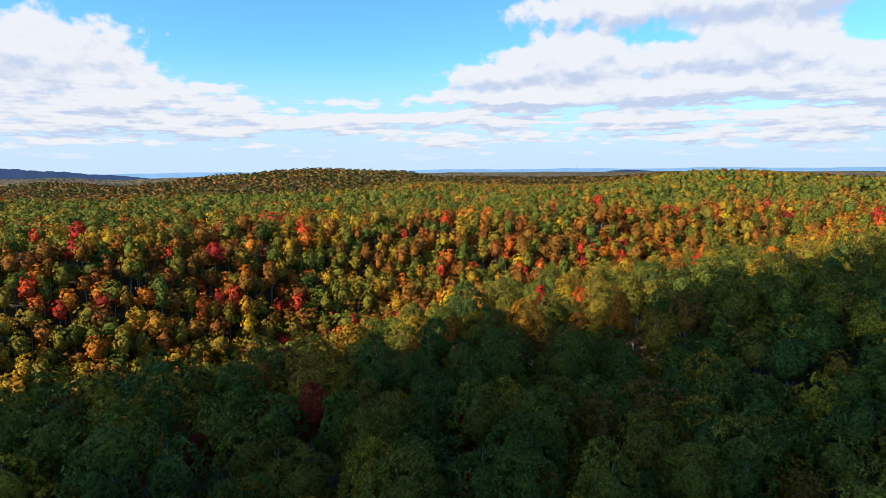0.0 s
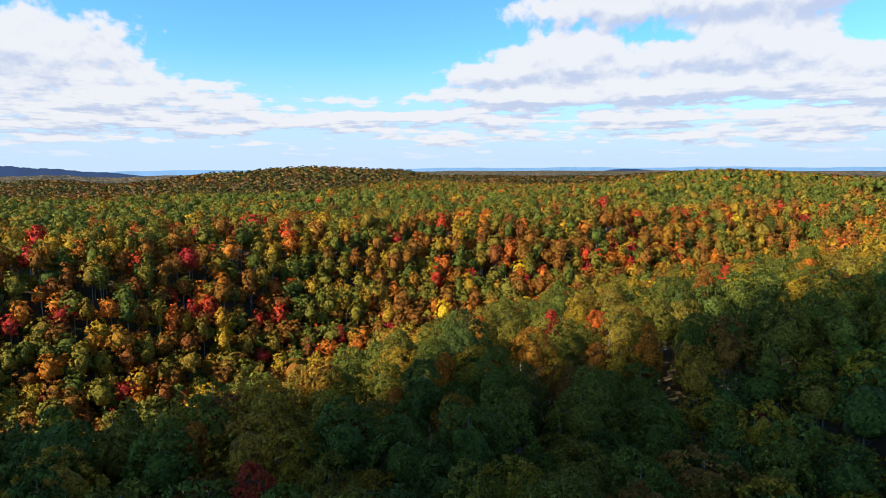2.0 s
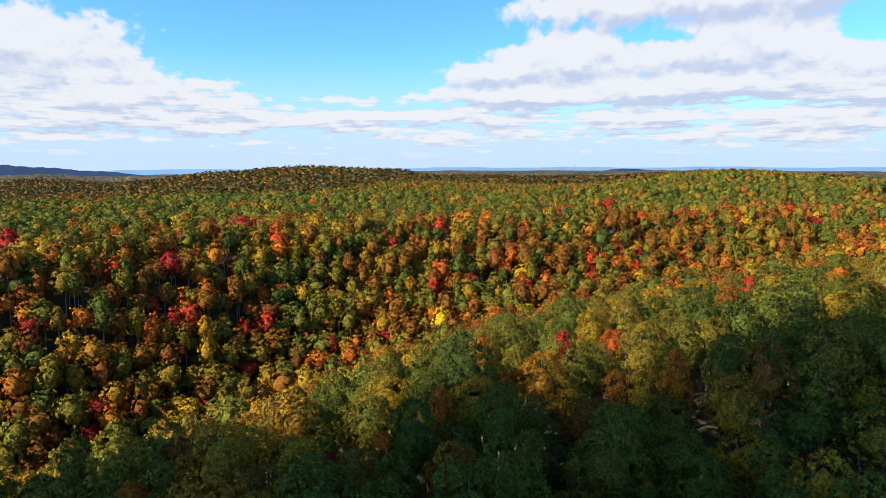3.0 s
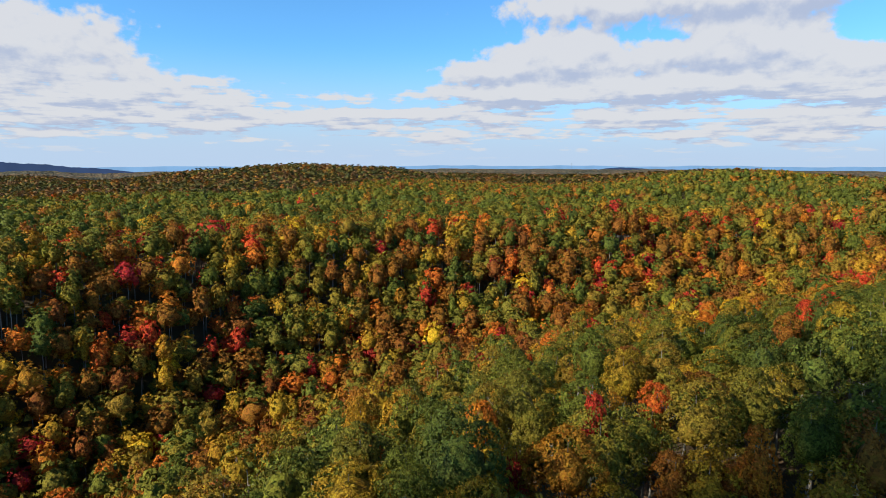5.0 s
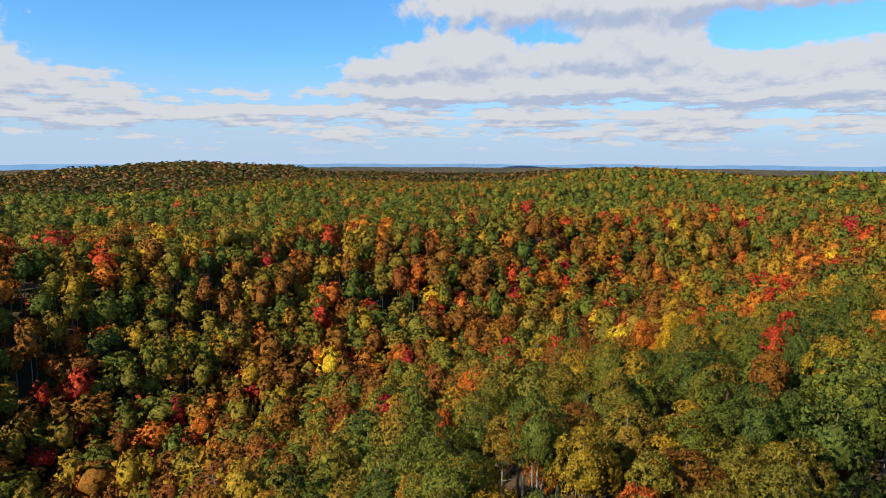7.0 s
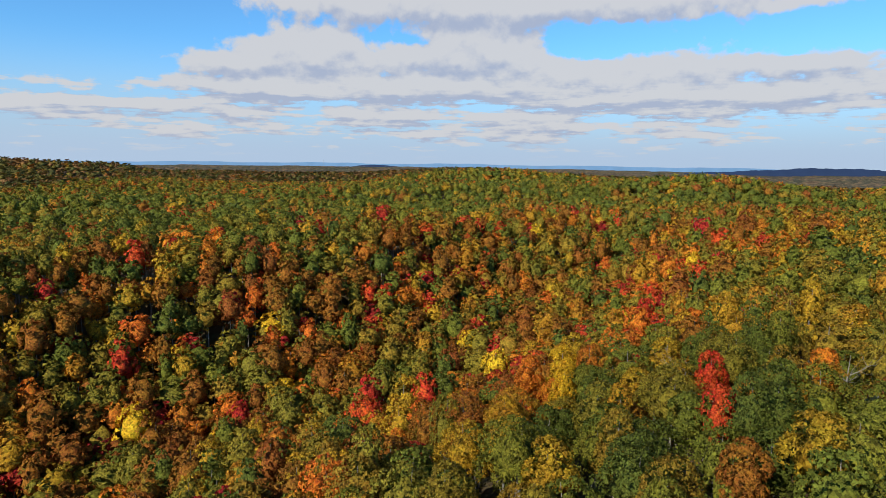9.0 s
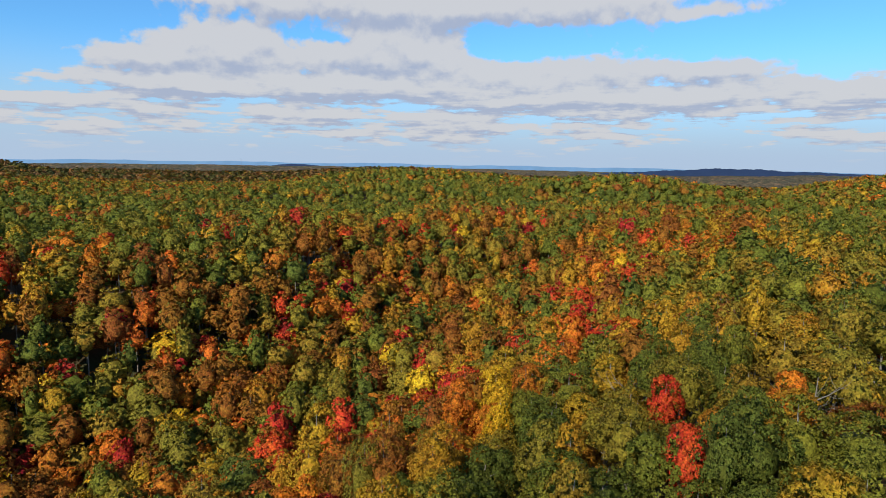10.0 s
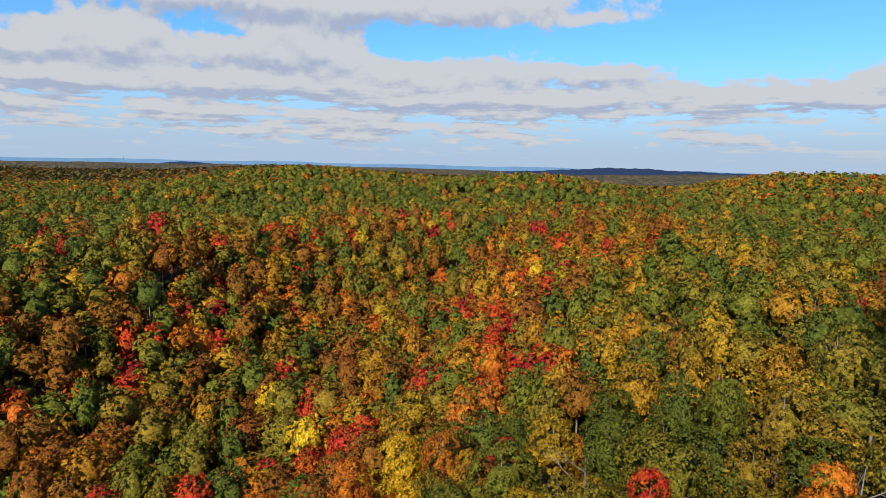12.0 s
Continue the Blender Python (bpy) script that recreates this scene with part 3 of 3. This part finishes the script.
stem_p, stem_f = tube([(0, 0, -0.5), (0.2, 0.1, 8), (0, 0.2, 18)], (0.24, 0.17, 0.07), 4)
stem_f = np.array(stem_f)
made = {}
for k in range(count):
    c = colour[k]
    luck, v0 = rng.random(), int(rng.integers(2))
    kind = "tall" if proud[k] == 1.06 or luck < 0.30 and 0.35 < up[k] < 1.15 else ("oval", "maple")[v0 % 2] if up[k] < (0.95 if beyond[k] else 0.6) and luck < 0.8 else SHAPE[c] if luck < 0.8 else KINDS[rng.integers(3)]
    v, turn = int(rng.integers(4)), rng.uniform(0, 360)
    tall, wide = rng.uniform(0.78, 1.12), rng.uniform(0.74, 1.10)
    bank = up[k] < (0.95 if beyond[k] else 0.62)
    if bank:
        tall, wide = tall * rng.uniform(0.9, 1.15), wide * rng.uniform(0.96, 1.2)
    elif np.hypot(gx[k] - 20, gy[k] - 110) > 330:
        wide *= 1.12
    if c in ("crimson", "red", "yellow", "orange"):
        wide *= (0.6 if up[k] > 0.6 and not beyond[k] else 0.9) if proud[k] == 1 else 0.76 if proud[k] < 1.1 else 1.05
        wide *= 1.3 if proud[k] > 1 and beyond[k] and up[k] > 0.9 else 1
        tall *= 0.86 if c == "crimson" else 0.93
    tall *= proud[k]
    if rank[k] < THING_COUNT and 0.3 < up[k] < 0.9 and rng.random() < 0.035:
        bare_tree(gx[k], gy[k], gz[k], tall, turn, int(rng.integers(3)))
        continue
    if rank[k] < THING_COUNT and made.get(c, 0) < OF_A_KIND:
        made[c] = made.get(c, 0) + 1
        step = 0 if rank[k] < NEAR_COUNT else 1 if rank[k] < HALF_COUNT else 2
        tree_thing(c, kind, v, step, gx[k], gy[k], gz[k], tall, wide, turn)
        continue
    p, f, normals = CLOSE[kind, v % 3] if rank[k] < THING_COUNT else MID[kind, v] if dist[k] < 330 else LOW[kind, v]
    a = radians(turn)
    q = np.stack([(p[:, 0] * math.cos(a) - p[:, 1] * math.sin(a)) * wide + gx[k], (p[:, 0] * math.sin(a) + p[:, 1] * math.cos(a)) * wide + gy[k], p[:, 2] * tall + gz[k]], -1)
    lot = bulk[c]
    lot[0].append(q)
    lot[1].append(f + lot[3])
    lot[2].append(np.full(len(q), tone_of[k]))
    lot[4].append(turned_by(normals, a))
    lot[3] += len(q)
    if dist[k] < 400:
        stems[0].append(stem_p * (1, 1, tall) + (gx[k], gy[k], gz[k]))
        stems[1].append(stem_f + stems[2])
        stems[2] += len(stem_p)
# young trees and bushes between the tall ones
BUSH = {(kind, v): crown(kind, 500 + v, 1, 46, 1.3, 18) for kind in KINDS for v in range(4)}


def into_bulk(c, form, x, y, z, wide, tall, turn):
    p, f, normals = form
    q = np.stack([(p[:, 0] * math.cos(turn) - p[:, 1] * math.sin(turn)) * wide + x, (p[:, 0] * math.sin(turn) + p[:, 1] * math.cos(turn)) * wide + y, p[:, 2] * tall + z], -1)
    lot = bulk[c]
    lot[0].append(q)
    lot[1].append(f + lot[3])
    lot[2].append(np.full(len(q), rng.random()))
    lot[4].append(turned_by(normals, turn))
    lot[3] += len(q)


for k in range(count):
    for turn_of in range(2 if up[k] < 0.5 and dist[k] < 330 else 1):
        if 110 < dist[k] < 400 and rng.random() < (0.85 if up[k] < 0.5 else 0.6 if up[k] < 1.1 else 0.0):
            c = COLOURS[rng.choice(8, p=(0.24, 0.28, 0.13, 0.02, 0.09, 0.18, 0.02, 0.04))]
            x, y = gx[k] + rng.uniform(1.6, 4.4) * (1 - 2 * turn_of), gy[k] + rng.uniform(-4.2, 0.5)
            size = rng.uniform(0.5, 0.95) if up[k] < 1.05 else rng.uniform(0.4, 0.8)
            into_bulk(c, BUSH[KINDS[rng.integers(3)], int(rng.integers(4))], x, y, canopy(x, y) - TREE - 1.5, size * 1.25, size, rng.uniform(0, 6.28))
# the woods go on to the south, east and west
ox, oy = np.meshgrid(np.arange(-230, 340, 8.8), np.arange(-110, 300, 8.8))
ox, oy = (ox + rng.uniform(-3.6, 3.6, ox.shape)).ravel(), (oy + rng.uniform(-3.6, 3.6, oy.shape)).ravel()
for x, y in zip(ox, oy):
    if ((gx - x) ** 2 + (gy - y) ** 2).min() > 81:
        c = COLOURS[rng.choice(8, p=(0.5, 0.24, 0.1, 0.01, 0.05, 0.08, 0.01, 0.01))]
        into_bulk(c, BUSH[KINDS[rng.integers(3)], int(rng.integers(4))], x, y, canopy(x, y) - TREE, rng.uniform(1.0, 1.25), rng.uniform(0.85, 1.1), rng.uniform(0, 6.28))
for c, (p, f, t, size, normals) in bulk.items():
    if size:
        me = mesh_of("distant_trees", np.concatenate(p), np.concatenate(f))
        me.attributes.new("tone", "FLOAT", "POINT").data.foreach_set("value", np.concatenate(t).astype(np.float32))
        lit_by(me, np.concatenate(normals))
        me.materials.append(BULK_LEAVES[c])
        tagged(new("distant_trees", me), "distant " + c + " tree crowns of a hardwood forest", "trees", kind="stuff")
me = mesh_of("distant_trunks", np.concatenate(stems[0]), np.concatenate(stems[1]))
me.materials.append(bark)
tagged(new("distant_trunks", me), "grey trunks of distant forest trees", "trees", kind="stuff")


# the woods farther off: small simple crowns
FAR_COLOURS = ("green", "olive", "gold", "orange", "rust")
for low, high, step, sprays, leaf in ((655, 1050, 10.8, (30, 2.3), MIDDLE_LEAVES), (1050, 2050, 13.6, (12, 3.4), HAZED_LEAVES)):
    domes = [crown("broad", 600 + k, 1, *sprays, 12) for k in range(8)]
    fx, fy = shaken(step, (-1700, 60), (2300, 2300))
    a = np.degrees(np.arctan2(fx, fy))
    b = np.degrees(np.arctan2(fx - 46, fy - 190))
    reach = far_from_line(fx, fy)
    keep = (reach > low) & (reach < high) & (a > -38) & (b < 78)
    fx, fy = fx[keep], fy[keep]
    far_bulk = {c: [[], [], [], 0, []] for c in FAR_COLOURS}
    drift = 0.5 + 0.5 * rough(fx, fy, 60, 3)
    autumn = 0.7 + 1.5 * np.clip((reach[keep] - 800) / 500, 0, 1)
    for x, y, z, d, turning in zip(fx, fy, canopy(fx, fy) - TREE, drift, autumn):
        weights = np.array([0.55 * (0.35 + 1.1 * d), 0.28, 0.06, 0.05 * (1.5 - d), 0.22 * turning * (1.5 - d)]).clip(0.005)
        lot = far_bulk[FAR_COLOURS[rng.choice(5, p=weights / weights.sum())]]
        p, f, normals = domes[rng.integers(8)]
        size = rng.uniform(0.95, 1.4) * step / 10.8
        lot[1].append(f + lot[3])
        lot[0].append(p * (size, size, rng.uniform(0.88, 1.1)) + (x, y, z))
        lot[2].append(np.full(len(p), rng.random()))
        lot[3] += len(p)
        lot[4].append(normals)
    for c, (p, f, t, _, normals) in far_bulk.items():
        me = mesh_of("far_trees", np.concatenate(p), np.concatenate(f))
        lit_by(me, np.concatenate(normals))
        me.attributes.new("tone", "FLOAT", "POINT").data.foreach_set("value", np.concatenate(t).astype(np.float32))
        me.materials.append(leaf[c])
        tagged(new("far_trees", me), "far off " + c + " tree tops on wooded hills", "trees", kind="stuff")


# the woods beyond them, as one sheet of crowns
def cells(x, y, size):
    """The distance to the nearest of scattered tree tops, and a number that belongs to that tree."""
    i, j = np.floor(x / size), np.floor(y / size)
    best, name = np.full(x.shape, 1e9), np.zeros(x.shape)
    for di in (-1, 0, 1):
        for dj in (-1, 0, 1):
            a, b = i + di, j + dj
            h = np.sin(a * 127.1 + b * 311.7) * 43758.5453
            g = np.sin(a * 269.5 + b * 183.3) * 43758.5453
            h, g = h - np.floor(h), g - np.floor(g)
            d = np.hypot((a + h) * size - x, (b + g) * size - y)
            best, name = np.where(d < best, d, best), np.where(d < best, np.modf(h * 7.3 + g * 3.1)[0], name)
    return best, name


def far_tops(x, y):
    d, name = cells(x, y, 11.0)
    sink = np.clip((2080 - far_from_line(x, y)) / 60, 0, 1)
    return canopy(x, y) - 6.5 + 5.5 * np.sqrt(np.maximum(0, 1 - (d / 9.0) ** 2)) + 4 * name - 16 * sink


far_woods = disc("far_woods", np.geomspace(1960, 4650, 110), 420, far_tops, woods, (-58, 92))
spot = np.empty(3 * len(far_woods.data.vertices), np.float32)
far_woods.data.vertices.foreach_get("co", spot)
far_woods.data.attributes.new("tone", "FLOAT", "POINT").data.foreach_set("value", cells(spot[0::3].astype(float), spot[1::3].astype(float), 11.0)[1].astype(np.float32))
tagged(far_woods, "far forested hills in hazed autumn colours", "woods", kind="stuff")


# ---- the far distance ----
def far_ridge(name, label, low, high, radius, level, rise, seed, made_of):
    """A long ridge; its glowing colour carries the haze of miles of air."""
    a = np.linspace(low, high, 160)
    edge = np.sin(math.pi * (a - low) / (high - low)) ** 0.8
    top = level + rise * (0.6 + 0.25 * np.sin(a * 0.55 + seed) + 0.12 * np.sin(a * 1.7 + 2 * seed) + 0.08 * np.sin(a * 6.1 + seed) + 0.05 * np.sin(a * 17 + seed))
    top = 50 + (top - 50) * edge
    x, y = radius * np.sin(np.radians(a)), radius * np.cos(np.radians(a))
    points = np.concatenate([np.stack([x, y, np.full(160, 20.0)], -1), np.stack([x, y, top], -1), np.stack([x * 1.02, y * 1.02, np.full(160, 20.0)], -1)])
    k = np.arange(159)
    faces = np.concatenate([np.stack([k, k + 1, k + 161, k + 160], -1), np.stack([k + 160, k + 161, k + 321, k + 320], -1)])
    me = mesh_of(name, points, faces)
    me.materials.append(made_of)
    tagged(new(name, me), label, "hills", kind="structure")


far_ridge("backdrop_far", "horizon hills glowing in painted pale blue haze", -60, 95, 4800, 112, 14, 1.0, pale_haze)
# the western ridge's dark tone also stands in for cloud shade on it
far_ridge("backdrop_west", "far wooded ridge glowing in painted dark blue haze", -46, -24, 4500, 106, 26, 2.0, blue_haze)
far_ridge("backdrop_north", "far wooded ridge glowing in painted dark blue haze", 12, 21, 4550, 104, 10, 3.0, blue_haze)
far_ridge("backdrop_east", "far wooded ridge glowing in painted dark blue haze", 40, 68, 4500, 100, 20, 4.0, blue_haze)

mast = new("radio_mast")
mast.matrix_basis = pose(3500 * math.sin(radians(12.05)), 3500 * math.cos(radians(12.05)), 60)
tagged(mast, "slender steel radio mast on a far ridge", "mast")
for k in range(3):
    a = 2.094 * k
    p, f = tube([(1.6 * math.cos(a), 1.6 * math.sin(a), 0), (0.6 * math.cos(a), 0.6 * math.sin(a), 70)], (0.35, 0.25), 5)
    leg = new("leg", mesh_of("leg", p, f, True))
    leg.data.materials.append(steel)
    leg.parent = mast
for k in range(9):
    z = 6 + 7 * k
    p, f = tube([((1.6 - 0.014 * z) * math.cos(2.094 * j), (1.6 - 0.014 * z) * math.sin(2.094 * j), z) for j in (0, 1, 2, 3)], (0.15,) * 4, 4)
    brace = new("brace", mesh_of("brace", p, f))
    brace.data.materials.append(steel)
    brace.parent = mast

# ---- the cloud whose shade lies on the near ridge ----
# lumps: where the shade of each falls (x, y), and its radius
LUMPS = [(-60, 52, 78), (28, 54, 85), (80, 99, 67), (136, 128, 66), (194, 155, 75), (-150, 26, 90), (262, 170, 80), (100, 0, 110), (0, -70, 110), (200, 30, 110), (-110, -80, 100)]
r = np.random.default_rng(11)
points, faces, base = [], [], 0
ways, tri = BALLS[4]
for x, y, radius in LUMPS:
    lump = ways * (1 + 0.10 * np.sin(5 * ways[:, :1] + x) * np.sin(6 * ways[:, 1:2] + y) + 0.05 * np.sin(13 * ways[:, 2:] + 9 * ways[:, :1]))
    lump = lump * radius * np.stack([np.full(len(ways), 0.78), np.full(len(ways), 0.98), np.where(ways[:, 2] > 0, 0.42, 0.14)], -1)
    points.append(lump + (x, y, 68))
    faces.append(tri + base)
    base += len(ways)
points = np.concatenate(points) + np.array(sun_way) * (650 / sun_way.z)
me = mesh_of("cloud", points, np.concatenate(faces), True)
me.materials.append(vapour)
tagged(new("cloud", me), "white cumulus cloud drifting over the wooded ridge", "cloud")
